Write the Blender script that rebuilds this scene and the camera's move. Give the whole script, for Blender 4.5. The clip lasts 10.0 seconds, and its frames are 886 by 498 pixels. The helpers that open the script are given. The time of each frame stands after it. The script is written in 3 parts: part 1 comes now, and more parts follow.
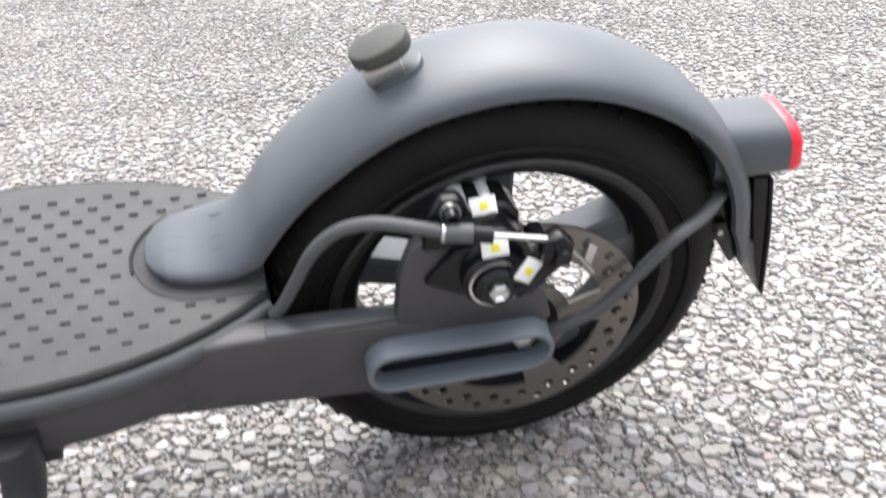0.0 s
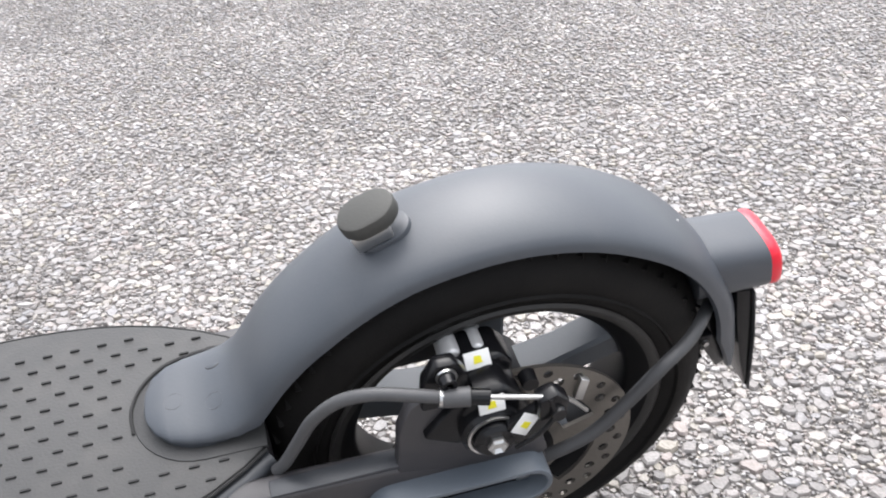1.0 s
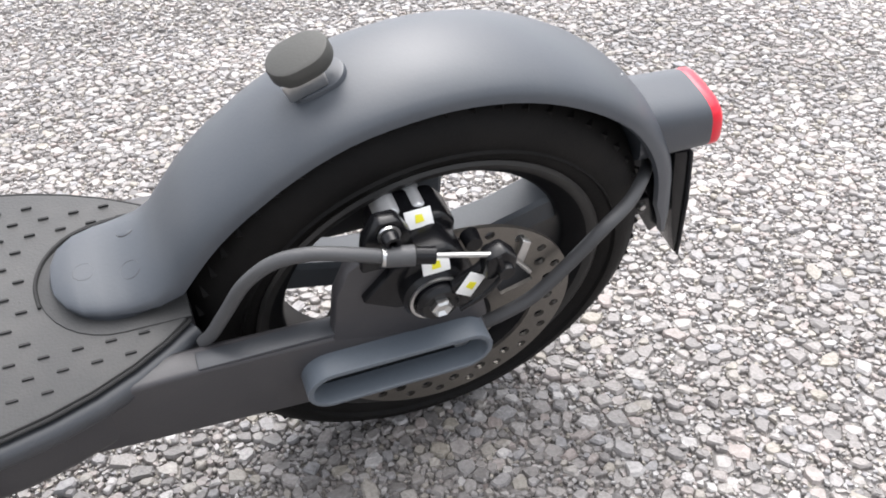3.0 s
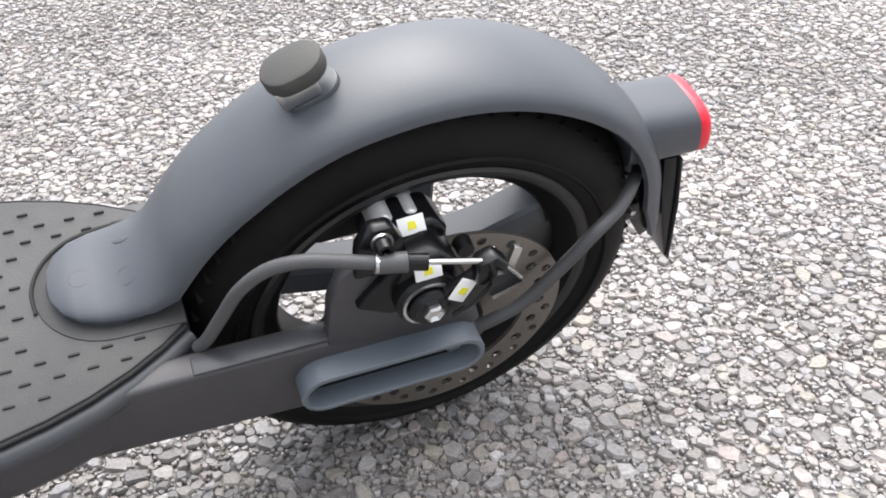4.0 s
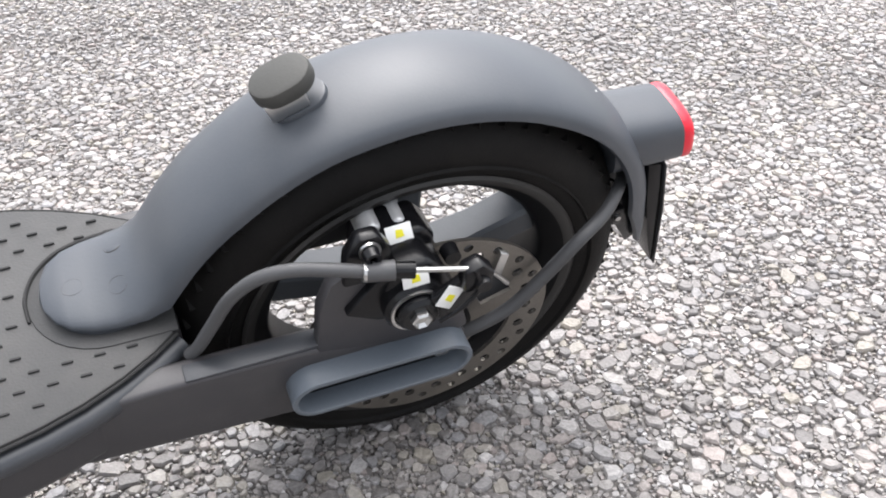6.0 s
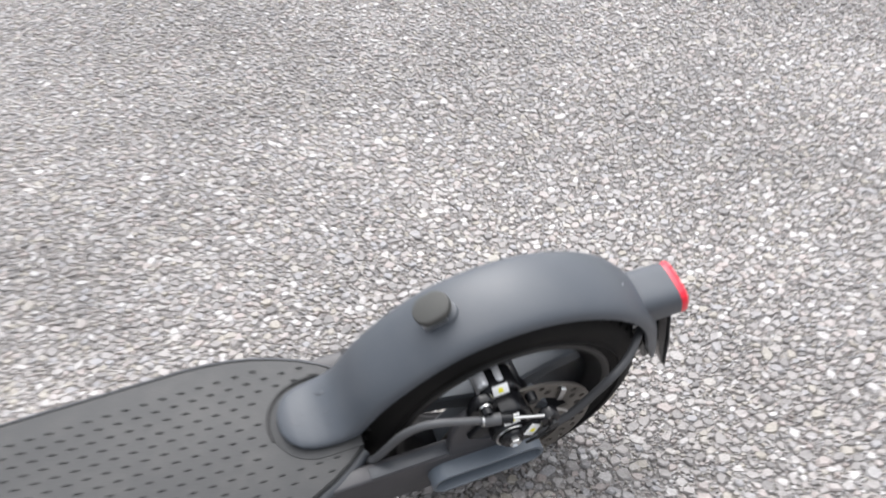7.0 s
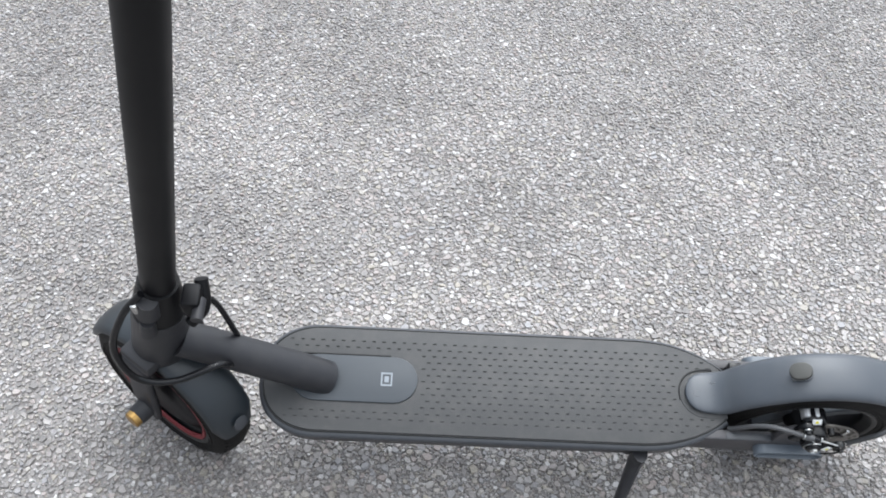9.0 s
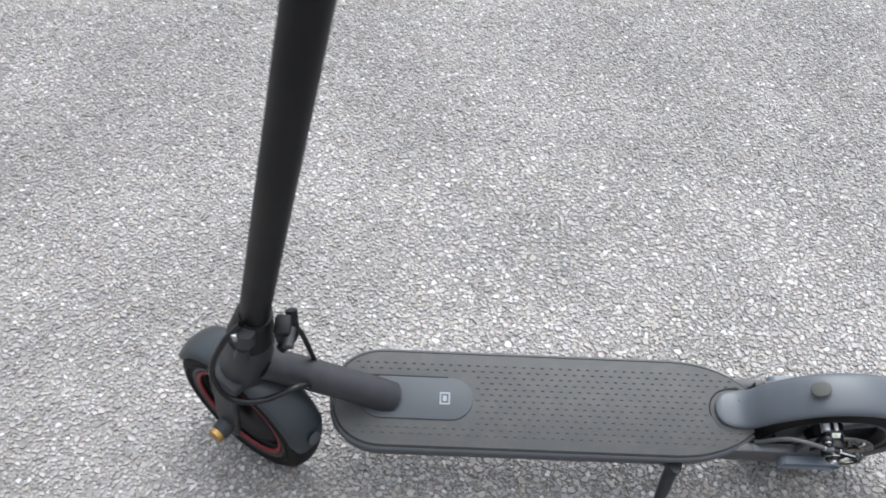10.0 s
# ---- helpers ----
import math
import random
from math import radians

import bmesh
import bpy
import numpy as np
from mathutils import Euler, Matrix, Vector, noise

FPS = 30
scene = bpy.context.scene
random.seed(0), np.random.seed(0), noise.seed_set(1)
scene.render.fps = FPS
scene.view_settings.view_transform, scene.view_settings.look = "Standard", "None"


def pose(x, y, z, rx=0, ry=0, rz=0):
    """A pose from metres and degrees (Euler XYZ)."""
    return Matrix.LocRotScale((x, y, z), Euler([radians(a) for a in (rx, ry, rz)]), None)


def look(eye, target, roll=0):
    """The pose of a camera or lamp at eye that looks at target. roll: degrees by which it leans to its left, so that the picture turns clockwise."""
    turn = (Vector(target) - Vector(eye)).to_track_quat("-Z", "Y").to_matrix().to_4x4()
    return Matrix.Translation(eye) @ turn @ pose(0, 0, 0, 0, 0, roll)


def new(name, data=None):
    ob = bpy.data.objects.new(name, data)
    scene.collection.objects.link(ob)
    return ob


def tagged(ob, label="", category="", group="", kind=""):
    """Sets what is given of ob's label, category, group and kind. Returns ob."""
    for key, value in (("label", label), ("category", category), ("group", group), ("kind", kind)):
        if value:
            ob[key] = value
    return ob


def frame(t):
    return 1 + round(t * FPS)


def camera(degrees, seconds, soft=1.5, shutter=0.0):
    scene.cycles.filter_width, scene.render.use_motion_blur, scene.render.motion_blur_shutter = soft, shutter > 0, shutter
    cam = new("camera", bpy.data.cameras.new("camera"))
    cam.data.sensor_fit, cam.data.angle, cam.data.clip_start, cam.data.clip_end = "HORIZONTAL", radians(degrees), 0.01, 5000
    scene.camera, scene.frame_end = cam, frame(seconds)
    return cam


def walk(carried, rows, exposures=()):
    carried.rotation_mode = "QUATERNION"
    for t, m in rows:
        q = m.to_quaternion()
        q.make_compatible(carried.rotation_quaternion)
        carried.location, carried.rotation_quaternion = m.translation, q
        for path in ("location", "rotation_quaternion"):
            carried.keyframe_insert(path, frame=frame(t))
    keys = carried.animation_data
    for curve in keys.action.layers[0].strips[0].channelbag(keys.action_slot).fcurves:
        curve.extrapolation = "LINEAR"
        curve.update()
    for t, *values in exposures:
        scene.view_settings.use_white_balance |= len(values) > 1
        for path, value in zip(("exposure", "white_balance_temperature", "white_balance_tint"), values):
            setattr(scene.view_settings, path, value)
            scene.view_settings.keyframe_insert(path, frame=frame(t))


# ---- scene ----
cam = camera(51.7, 10.0, soft=1.8, shutter=0.4)
PATH = [
    (0, (-0.045, -0.292, 0.302), (0.102, 1.491, -0.591), -3.6),
    (0.5, (-0.047, -0.264, 0.352), (0.103, 1.51, -0.559), -5.7),
    (1, (-0.043, -0.268, 0.364), (0.148, 1.493, -0.564), -6.1),
    (1.5, (-0.063, -0.255, 0.351), (0.226, 1.393, -0.744), -5.1),
    (2, (-0.061, -0.254, 0.338), (0.306, 1.365, -0.777), -3.1),
    (2.5, (-0.061, -0.252, 0.336), (0.315, 1.361, -0.784), -3.0),
    (3.8, (-0.061, -0.257, 0.344), (0.344, 1.345, -0.782), -2.6),
    (4, (-0.061, -0.256, 0.343), (0.341, 1.348, -0.782), -2.7),
    (4.5, (-0.054, -0.253, 0.342), (0.356, 1.348, -0.784), -2.6),
    (5, (-0.051, -0.256, 0.339), (0.365, 1.343, -0.788), -2.6),
    (6.5, (-0.067, -0.266, 0.374), (0.344, 1.33, -0.759), -2.9),
    (6.8, (-0.081, -0.297, 0.463), (0.253, 1.263, -0.743), -5.9),
    (7, (-0.107, -0.349, 0.576), (0.21, 1.192, -0.659), -5.2),
    (7.2, (-0.134, -0.408, 0.73), (0.134, 1.06, -0.602), -4.1),
    (7.4, (-0.194, -0.456, 0.862), (0.058, 1.028, -0.456), -1.1),
    (7.5, (-0.213, -0.486, 0.898), (0.012, 1.033, -0.382), -0.2),
    (7.8, (-0.254, -0.535, 0.983), (-0.094, 0.970, -0.325), 0.6),
    (8, (-0.287, -0.57, 1.028), (-0.138, 0.906, -0.313), 2.0),
    (8.1, (-0.301, -0.583, 1.044), (-0.194, 0.889, -0.305), 1.3),
    (8.2, (-0.323, -0.600, 1.056), (-0.251, 0.863, -0.307), 1.5),
    (8.3, (-0.329, -0.607, 1.061), (-0.301, 0.836, -0.325), 1.9),
    (8.5, (-0.357, -0.624, 1.061), (-0.318, 0.725, -0.415), 5.1),
    (8.8, (-0.365, -0.624, 1.057), (-0.337, 0.708, -0.435), 5.4),
    (8.9, (-0.382, -0.578, 1.0), (-0.463, 0.794, -0.454), 4.2),
    (9, (-0.388, -0.579, 0.999), (-0.477, 0.796, -0.451), 4.1),
    (9.5, (-0.405, -0.609, 1.033), (-0.503, 0.78, -0.402), 4.2),
    (10, (-0.444, -0.651, 1.09), (-0.548, 0.75, -0.334), 3.4),
]

walk(cam, [(t, look(eye, target, roll)) for t, eye, target, roll in PATH],
     [(0.0, 1.66, 6400, 11), (0.5, 1.62, 6450, 11), (1.0, 1.42, 6350, 11), (1.5, 1.50, 6350, 11), (2.2, 1.46, 6400, 11), (6.5, 1.44, 6400, 11), (7.0, 1.20, 6300, 10), (7.5, 1.25, 6100, 7), (8.5, 1.22, 6050, 7), (9.0, 1.16, 6050, 7), (10.0, 1.16, 6050, 7)])

# ---- world, sun, exposure ----
sky_world = bpy.data.worlds.new("overcast")
scene.world = sky_world
sky_world.use_nodes = True
wn = sky_world.node_tree.nodes
sky = wn.new("ShaderNodeTexSky")
sky.sky_type = "NISHITA"
sky.sun_disc = False
sky.sun_elevation, sky.sun_rotation = radians(62), radians(15)
sky.air_density, sky.dust_density, sky.ozone_density = 1.0, 4.0, 1.0
haze = wn.new("ShaderNodeHueSaturation")
haze.inputs["Saturation"].default_value = 0.25
sky_world.node_tree.links.new(sky.outputs[0], haze.inputs["Color"])
sky_world.node_tree.links.new(haze.outputs[0], wn["Background"].inputs["Color"])
wn["Background"].inputs["Strength"].default_value = 0.15
sun_data = bpy.data.lights.new("sun", "SUN")
sun_data.energy, sun_data.angle, sun_data.color = 0.9, radians(70), (1.0, 0.975, 0.945)
sun = new("sun", sun_data)
sun.matrix_world = look((0.5, -0.25, 2.8), (0, 0, 0))


# ---- materials ----
def material(name, colour, rough=0.5, metal=0.0, vary=0.12, grain=900.0, stain=14.0, bump=0.15, dust=0.0, coat=0.0, spec=0.5):
    """A surface with stains and grain: two scales of variation in colour, and fine relief."""
    m = bpy.data.materials.new(name)
    m.use_nodes = True
    n, l = m.node_tree.nodes, m.node_tree.links
    b = n["Principled BSDF"]
    tc = n.new("ShaderNodeTexCoord")
    big, fine = n.new("ShaderNodeTexNoise"), n.new("ShaderNodeTexNoise")
    for tex, sc in ((big, stain), (fine, grain)):
        tex.inputs["Scale"].default_value = sc
        tex.inputs["Detail"].default_value = 4.0
        l.new(tc.outputs["Object"], tex.inputs["Vector"])
    mix = n.new("ShaderNodeMath")
    mix.operation = "ADD"
    l.new(big.outputs[0], mix.inputs[0])
    l.new(fine.outputs[0], mix.inputs[1])
    ramp = n.new("ShaderNodeMapRange")
    ramp.inputs[1].default_value, ramp.inputs[2].default_value = 0.6, 1.4
    ramp.inputs[3].default_value, ramp.inputs[4].default_value = 1 - vary, 1 + vary
    l.new(mix.outputs[0], ramp.inputs[0])
    tint = n.new("ShaderNodeMix")
    tint.data_type, tint.blend_type = "RGBA", "MULTIPLY"
    tint.inputs[0].default_value = 1.0
    tint.inputs[6].default_value = (*colour, 1)
    l.new(ramp.outputs[0], tint.inputs[7])
    last = tint.outputs[2]
    if dust:
        d = n.new("ShaderNodeTexNoise")
        d.inputs["Scale"].default_value, d.inputs["Detail"].default_value = 60.0, 8.0
        l.new(tc.outputs["Object"], d.inputs["Vector"])
        dr = n.new("ShaderNodeMapRange")
        dr.inputs[1].default_value, dr.inputs[2].default_value = 0.45, 0.8
        dr.inputs[4].default_value = dust
        l.new(d.outputs[0], dr.inputs[0])
        dm = n.new("ShaderNodeMix")
        dm.data_type = "RGBA"
        l.new(dr.outputs[0], dm.inputs[0])
        l.new(last, dm.inputs[6])
        dm.inputs[7].default_value = (0.32, 0.29, 0.25, 1)
        last = dm.outputs[2]
    l.new(last, b.inputs["Base Color"])
    rr = n.new("ShaderNodeMapRange")
    rr.inputs[3].default_value, rr.inputs[4].default_value = max(0.03, rough - 0.08), min(1, rough + 0.08)
    l.new(big.outputs[0], rr.inputs[0])
    l.new(rr.outputs[0], b.inputs["Roughness"])
    b.inputs["Metallic"].default_value = metal
    b.inputs["Coat Weight"].default_value = coat
    b.inputs["Specular IOR Level"].default_value = spec
    if bump:
        bp = n.new("ShaderNodeBump")
        bp.inputs["Strength"].default_value, bp.inputs["Distance"].default_value = bump, 0.0006
        l.new(fine.outputs[0], bp.inputs["Height"])
        l.new(bp.outputs[0], b.inputs["Normal"])
    return m


M_FENDER = material("grey_fender_plastic", (0.053, 0.060, 0.071), 0.42, spec=0.6, vary=0.06, bump=0.06, dust=0.03)
M_FRAME = material("matt_grey_paint", (0.036, 0.039, 0.045), 0.4, spec=0.6, vary=0.06, bump=0.1, dust=0.03)
M_SIDE = material("dark_grey_paint", (0.044, 0.042, 0.045), 0.42, spec=0.5, vary=0.08, bump=0.1, dust=0.03)
M_NECK = material("charcoal_paint", (0.022, 0.022, 0.025), 0.5, spec=0.35, vary=0.1, bump=0.1, dust=0.03)
M_FENDDARK = material("black_fender_plastic", (0.015, 0.019, 0.023), 0.4, spec=0.5, vary=0.1, bump=0.1)
# darker than the mat: the shadows along the ribs are put into this colour
M_RIB = material("shaded_rib_rubber", (0.028, 0.028, 0.028), 0.75, spec=0.3)
M_COVER = material("satin_grey_cover", (0.105, 0.122, 0.142), 0.38, spec=0.5, vary=0.06, bump=0.05)
M_MAT = material("grey_rubber_mat", (0.045, 0.045, 0.045), 0.55, spec=0.4, vary=0.08, bump=0.25, dust=0.05)
M_GROOVE = material("dark_groove_rubber", (0.03, 0.03, 0.03), 0.8, spec=0.2)
M_PLATE = material("smooth_grey_plate", (0.040, 0.046, 0.053), 0.5, spec=0.4, vary=0.05, bump=0.05)
M_TYRE = material("black_tyre_rubber", (0.0070, 0.0064, 0.0061), 0.62, vary=0.25, bump=0.3, dust=0.01, spec=0.15)
M_RIM = material("black_cast_rim", (0.005, 0.005, 0.006), 0.42, spec=0.18, vary=0.1, bump=0.1)
M_CAST = material("pale_cast_metal", (0.62, 0.62, 0.62), 0.38, metal=0.5, vary=0.08, bump=0.1)
M_LIP = material("worn_rim_lip", (0.020, 0.019, 0.018), 0.45, vary=0.15, bump=0.1)
M_SPOKE = material("grey_cast_spoke", (0.070, 0.078, 0.088), 0.4, metal=0.1, vary=0.08, bump=0.1)
M_DISC = material("brushed_steel_disc", (0.22, 0.205, 0.185), 0.36, metal=0.9, vary=0.12, bump=0.1)
M_STEEL = material("bright_steel", (0.55, 0.55, 0.54), 0.3, metal=1.0, vary=0.06, bump=0.03)
M_BLACK = material("gloss_black_metal", (0.006, 0.006, 0.007), 0.26, vary=0.1, bump=0.05, spec=0.3)
M_STEM = material("satin_black_tube", (0.0035, 0.0034, 0.0042), 0.5, spec=0.2, vary=0.1, bump=0.08)
M_CABLE = material("black_cable_sheath", (0.045, 0.045, 0.047), 0.45, vary=0.08, bump=0.05)
M_GREYHOSE = material("grey_cable_sleeve", (0.07, 0.07, 0.072), 0.5, vary=0.08, bump=0.1)
M_WHITE = material("white_sticker", (0.8, 0.8, 0.78), 0.45, vary=0.03, bump=0.0)
M_YELLOW = material("yellow_print", (0.75, 0.68, 0.02), 0.5, vary=0.05, bump=0.0)
M_LOGO = material("pale_print", (0.20, 0.22, 0.24), 0.5, vary=0.05, bump=0.0)
M_RED = material("red_lens", (0.75, 0.008, 0.03), 0.3, vary=0.05, bump=0.0, coat=0.2)
M_REDPAD = material("dull_red_pad", (0.15, 0.014, 0.018), 0.55, vary=0.1, bump=0.1)
M_BRASS = material("brass_nut", (0.42, 0.26, 0.09), 0.35, metal=0.9, vary=0.1)
M_CAP = material("brown_grey_rubber", (0.052, 0.051, 0.046), 0.6, vary=0.08, bump=0.15)

# ---- mesh helpers ----
from mathutils.bvhtree import BVHTree


def obj(name, bm, mat, parent=None, label="", smooth=True):
    me = bpy.data.meshes.new(name)
    bmesh.ops.recalc_face_normals(bm, faces=bm.faces)
    bm.to_mesh(me)
    bm.free()
    me.materials.append(mat)
    if smooth:
        me.shade_smooth()
        me.set_sharp_from_angle(angle=radians(38))
    ob = new(name, me)
    if parent is not None:
        ob.parent = parent
    if label:
        tagged(ob, label)
    return ob


def part(name, bm, mat, parent, label="", smooth=True):
    return obj(name, bm, mat, parent, label, smooth)


def lathe(profile, centre=(0, 0, 0), steps=64, axis="y", closed=True):
    """Turns (offset along the axis, radius) pairs round an axis through centre."""
    bm = bmesh.new()
    rings = []
    for k in range(steps):
        a = 2 * math.pi * k / steps
        ring = []
        for o, r in profile:
            c, s_ = r * math.cos(a), r * math.sin(a)
            v = {"y": (c, o, s_), "z": (c, s_, o), "x": (o, c, s_)}[axis]
            ring.append(bm.verts.new((v[0] + centre[0], v[1] + centre[1], v[2] + centre[2])))
        rings.append(ring)
    n = len(profile)
    for k in range(steps):
        a, b = rings[k], rings[(k + 1) % steps]
        for i in range(n if closed else n - 1):
            j = (i + 1) % n
            if profile[i][1] == 0 and profile[j][1] == 0:
                continue
            bm.faces.new((a[i], b[i], b[j], a[j]))
    bmesh.ops.remove_doubles(bm, verts=bm.verts, dist=1e-6)
    return bm


def curve_points(pts, n=10):
    """A smooth line through pts."""
    P = [Vector(p) for p in pts]
    P = [P[0] * 2 - P[1]] + P + [P[-1] * 2 - P[-2]]
    out = []
    for i in range(1, len(P) - 2):
        for k in range(n):
            t = k / n
            a, b, c, d = P[i - 1], P[i], P[i + 1], P[i + 2]
            out.append(0.5 * ((2 * b) + (c - a) * t + (2 * a - 5 * b + 4 * c - d) * t * t + (3 * b - a - 3 * c + d) * t ** 3))
    out.append(P[-2])
    return out


def tube(pts, radius, sides=14, smooth=10, squash=1.0):
    """A round bar along a smooth line. radius: one number, or one for each end."""
    bm = bmesh.new()
    line = curve_points(pts, smooth) if smooth > 1 else [Vector(p) for p in pts]
    r0, r1 = radius if isinstance(radius, tuple) else (radius, radius)
    up = Vector((0, 1, 0))
    rings = []
    for i, p in enumerate(line):
        d = (line[min(i + 1, len(line) - 1)] - line[max(i - 1, 0)]).normalized()
        u = up - d * up.dot(d)
        u = u.normalized() if u.length > 1e-4 else d.orthogonal().normalized()
        up = u
        w = d.cross(u)
        r = r0 + (r1 - r0) * i / (len(line) - 1)
        rings.append([bm.verts.new(p + (u * math.cos(a) + w * math.sin(a) * squash) * r) for a in (2 * math.pi * k / sides for k in range(sides))])
    for a, b in zip(rings, rings[1:]):
        for k in range(sides):
            bm.faces.new((a[k], a[(k + 1) % sides], b[(k + 1) % sides], b[k]))
    bm.faces.new(rings[0])
    bm.faces.new(rings[-1])
    return bm


def prism(outline, lo, hi, axis="z", bevel=0.0, segments=2, holes=()):
    """An outline pulled from lo to hi along an axis; its rims may be bevelled."""
    bm = bmesh.new()

    def place(u, v, h):
        return {"z": (u, v, h), "y": (u, h, v), "x": (h, u, v)}[axis]

    loops = [list(outline)] + [list(h) for h in holes]
    if not holes:
        f = bm.faces.new([bm.verts.new(place(u, v, lo)) for u, v in outline])
        faces = [f]
    else:
        edges = []
        for lp in loops:
            vs = [bm.verts.new(place(u, v, lo)) for u, v in lp]
            edges += [bm.edges.new((vs[k], vs[(k + 1) % len(vs)])) for k in range(len(vs))]
        faces = [g for g in bmesh.ops.triangle_fill(bm, edges=edges, use_beauty=True)["geom"] if isinstance(g, bmesh.types.BMFace)]
    ext_ = bmesh.ops.extrude_face_region(bm, geom=faces)
    moved = [g for g in ext_["geom"] if isinstance(g, bmesh.types.BMVert)]
    bmesh.ops.translate(bm, verts=moved, vec=Vector(place(0, 0, hi)) - Vector(place(0, 0, lo)))
    bmesh.ops.recalc_face_normals(bm, faces=bm.faces)
    if bevel:
        sharp = [e for e in bm.edges if len(e.link_faces) == 2 and e.calc_face_angle() > radians(50)]
        bmesh.ops.bevel(bm, geom=sharp, offset=bevel, segments=segments, affect="EDGES", profile=0.5)
    return bm


def box(x0, x1, y0, y1, z0, z1, bevel=0.001):
    return prism([(x0, y0), (x1, y0), (x1, y1), (x0, y1)], z0, z1, "z", bevel)


def stadium(x0, x1, zc, r, n=10, tilt=0.0):
    pts = []
    for k in range(n + 1):
        a = -math.pi / 2 + math.pi * k / n
        pts.append((x1 - r + r * math.cos(a), zc + r * math.sin(a)))
    for k in range(n + 1):
        a = math.pi / 2 + math.pi * k / n
        pts.append((x0 + r + r * math.cos(a), zc + r * math.sin(a)))
    if tilt:
        c, s_ = math.cos(radians(tilt)), math.sin(radians(tilt))
        mx = (x0 + x1) / 2
        pts = [(mx + (u - mx) * c - (v - zc) * s_, zc + (u - mx) * s_ + (v - zc) * c) for u, v in pts]
    return pts


def circle(cx, cy, r, n=14):
    return [(cx + r * math.cos(2 * math.pi * k / n), cy + r * math.sin(2 * math.pi * k / n)) for k in range(n)]


def moved(bm, m):
    bmesh.ops.transform(bm, matrix=m, verts=bm.verts)
    return bm


# ---- the scooter: x to its tail, y across it, z up its own height, from the rear wheel's foot ----
scooter = tagged(new("electric_scooter"), "dark grey electric scooter leaning on its kickstand on stony asphalt", "scooter")
scooter.matrix_world = pose(0.0047, 0.1110, 0.0, 16.0, 0, 5.6)
R = 0.107      # wheel radius
DECK = 0.141   # top of the foot mat
BODY = 0.103   # underside of the deck


def wheel(parent, name, spokes_at, spoke_mat, motor=False):
    """A wheel standing at its parent's origin, axle along y at height R."""
    holder = new(name)
    holder.parent = parent
    c = (0, 0, R)
    prof = [(-0.0215, 0.077), (-0.0245, 0.080), (-0.0262, 0.0865), (-0.0255, 0.092), (-0.0215, 0.0985), (-0.014, 0.104), (-0.006, 0.1065), (0, 0.107)]
    prof = prof + [(-o, r) for o, r in prof[-2::-1]]
    bm = lathe(prof, c, 112)
    part("tyre", bm, M_TYRE, holder, "black rubber tyre with a fine tread")
    for side in (-1, 1):
        part("bead_ring", lathe([(side * 0.0255, 0.0845), (side * 0.0275, 0.0855), (side * 0.0255, 0.0865)], c, 96), M_TYRE, holder)
    # tread cuts as shallow blocks round both shoulders
    tb = bmesh.new()
    for side in (-1, 1):
        for k in range(56):
            a = 2 * math.pi * (k + (0.5 if side > 0 else 0)) / 56
            m = Matrix.Translation(c) @ Matrix.Rotation(-a, 4, "Y") @ Matrix.Translation((0.0998, side * 0.0150, 0)) @ Matrix.Rotation(side * radians(28), 4, "Y") @ Matrix.Rotation(side * radians(30), 4, "X")
            bmesh.ops.create_cube(tb, size=1, matrix=m @ Matrix.Diagonal((0.0032, 0.009, 0.0062, 1)))
    part("tread", tb, M_TYRE, holder)
    rim = [(-0.0225, 0.0785), (-0.0235, 0.0765), (-0.0225, 0.0735), (-0.018, 0.0705), (-0.016, 0.0665), (-0.013, 0.0645), (0.013, 0.0645), (0.016, 0.0665), (0.018, 0.0705), (0.0225, 0.0735), (0.0235, 0.0765), (0.0225, 0.0785)]
    part("rim", lathe(rim, c, 96), M_RIM, holder, "black cast rim with a rounded lip")
    for side in (-1, 1):
        part("rim_lip", lathe([(side * 0.0232, 0.0735), (side * 0.0246, 0.0755), (side * 0.0250, 0.0775), (side * 0.0240, 0.0790), (side * 0.0225, 0.0785)], c, 96), M_LIP, holder)
    if motor:
        part("hub_motor", lathe([(-0.022, 0.0), (-0.022, 0.045), (-0.018, 0.056), (-0.012, 0.065), (0.012, 0.065), (0.018, 0.056), (0.022, 0.045), (0.022, 0.0)], c, 48, closed=False), M_RIM, holder)
    else:
        part("hub", lathe([(-0.03, 0), (-0.03, 0.016), (-0.022, 0.018), (-0.015, 0.022), (0.015, 0.022), (0.022, 0.018), (0.03, 0.016), (0.03, 0)], c, 36, closed=False), M_RIM, holder)
        for deg in spokes_at:
            sp = bmesh.new()
            m = Matrix.Translation(c) @ Matrix.Rotation(-radians(deg), 4, "Y")
            # a tapering bar, wider at the hub
            vs = []
            for x, w, h in ((0.016, 0.0090, 0.0110), (0.04, 0.0072, 0.0090), (0.067, 0.0080, 0.0095)):
                vs.append([sp.verts.new(m @ Vector((x, yy * h, zz * w))) for yy, zz in ((-1, -0.75), (-1, 0.75), (-0.8, 1), (0.8, 1), (1, 0.75), (1, -0.75), (0.8, -1), (-0.8, -1))])
            for a, b in zip(vs, vs[1:]):
                for k in range(8):
                    sp.faces.new((a[k], a[(k + 1) % 8], b[(k + 1) % 8], b[k]))
            sp.faces.new(vs[0]), sp.faces.new(vs[-1])
            part("spoke", sp, spoke_mat, holder)
    return holder


rear_wheel = wheel(scooter, "rear_wheel", (20, 92, 164, 236, 308), M_SPOKE)

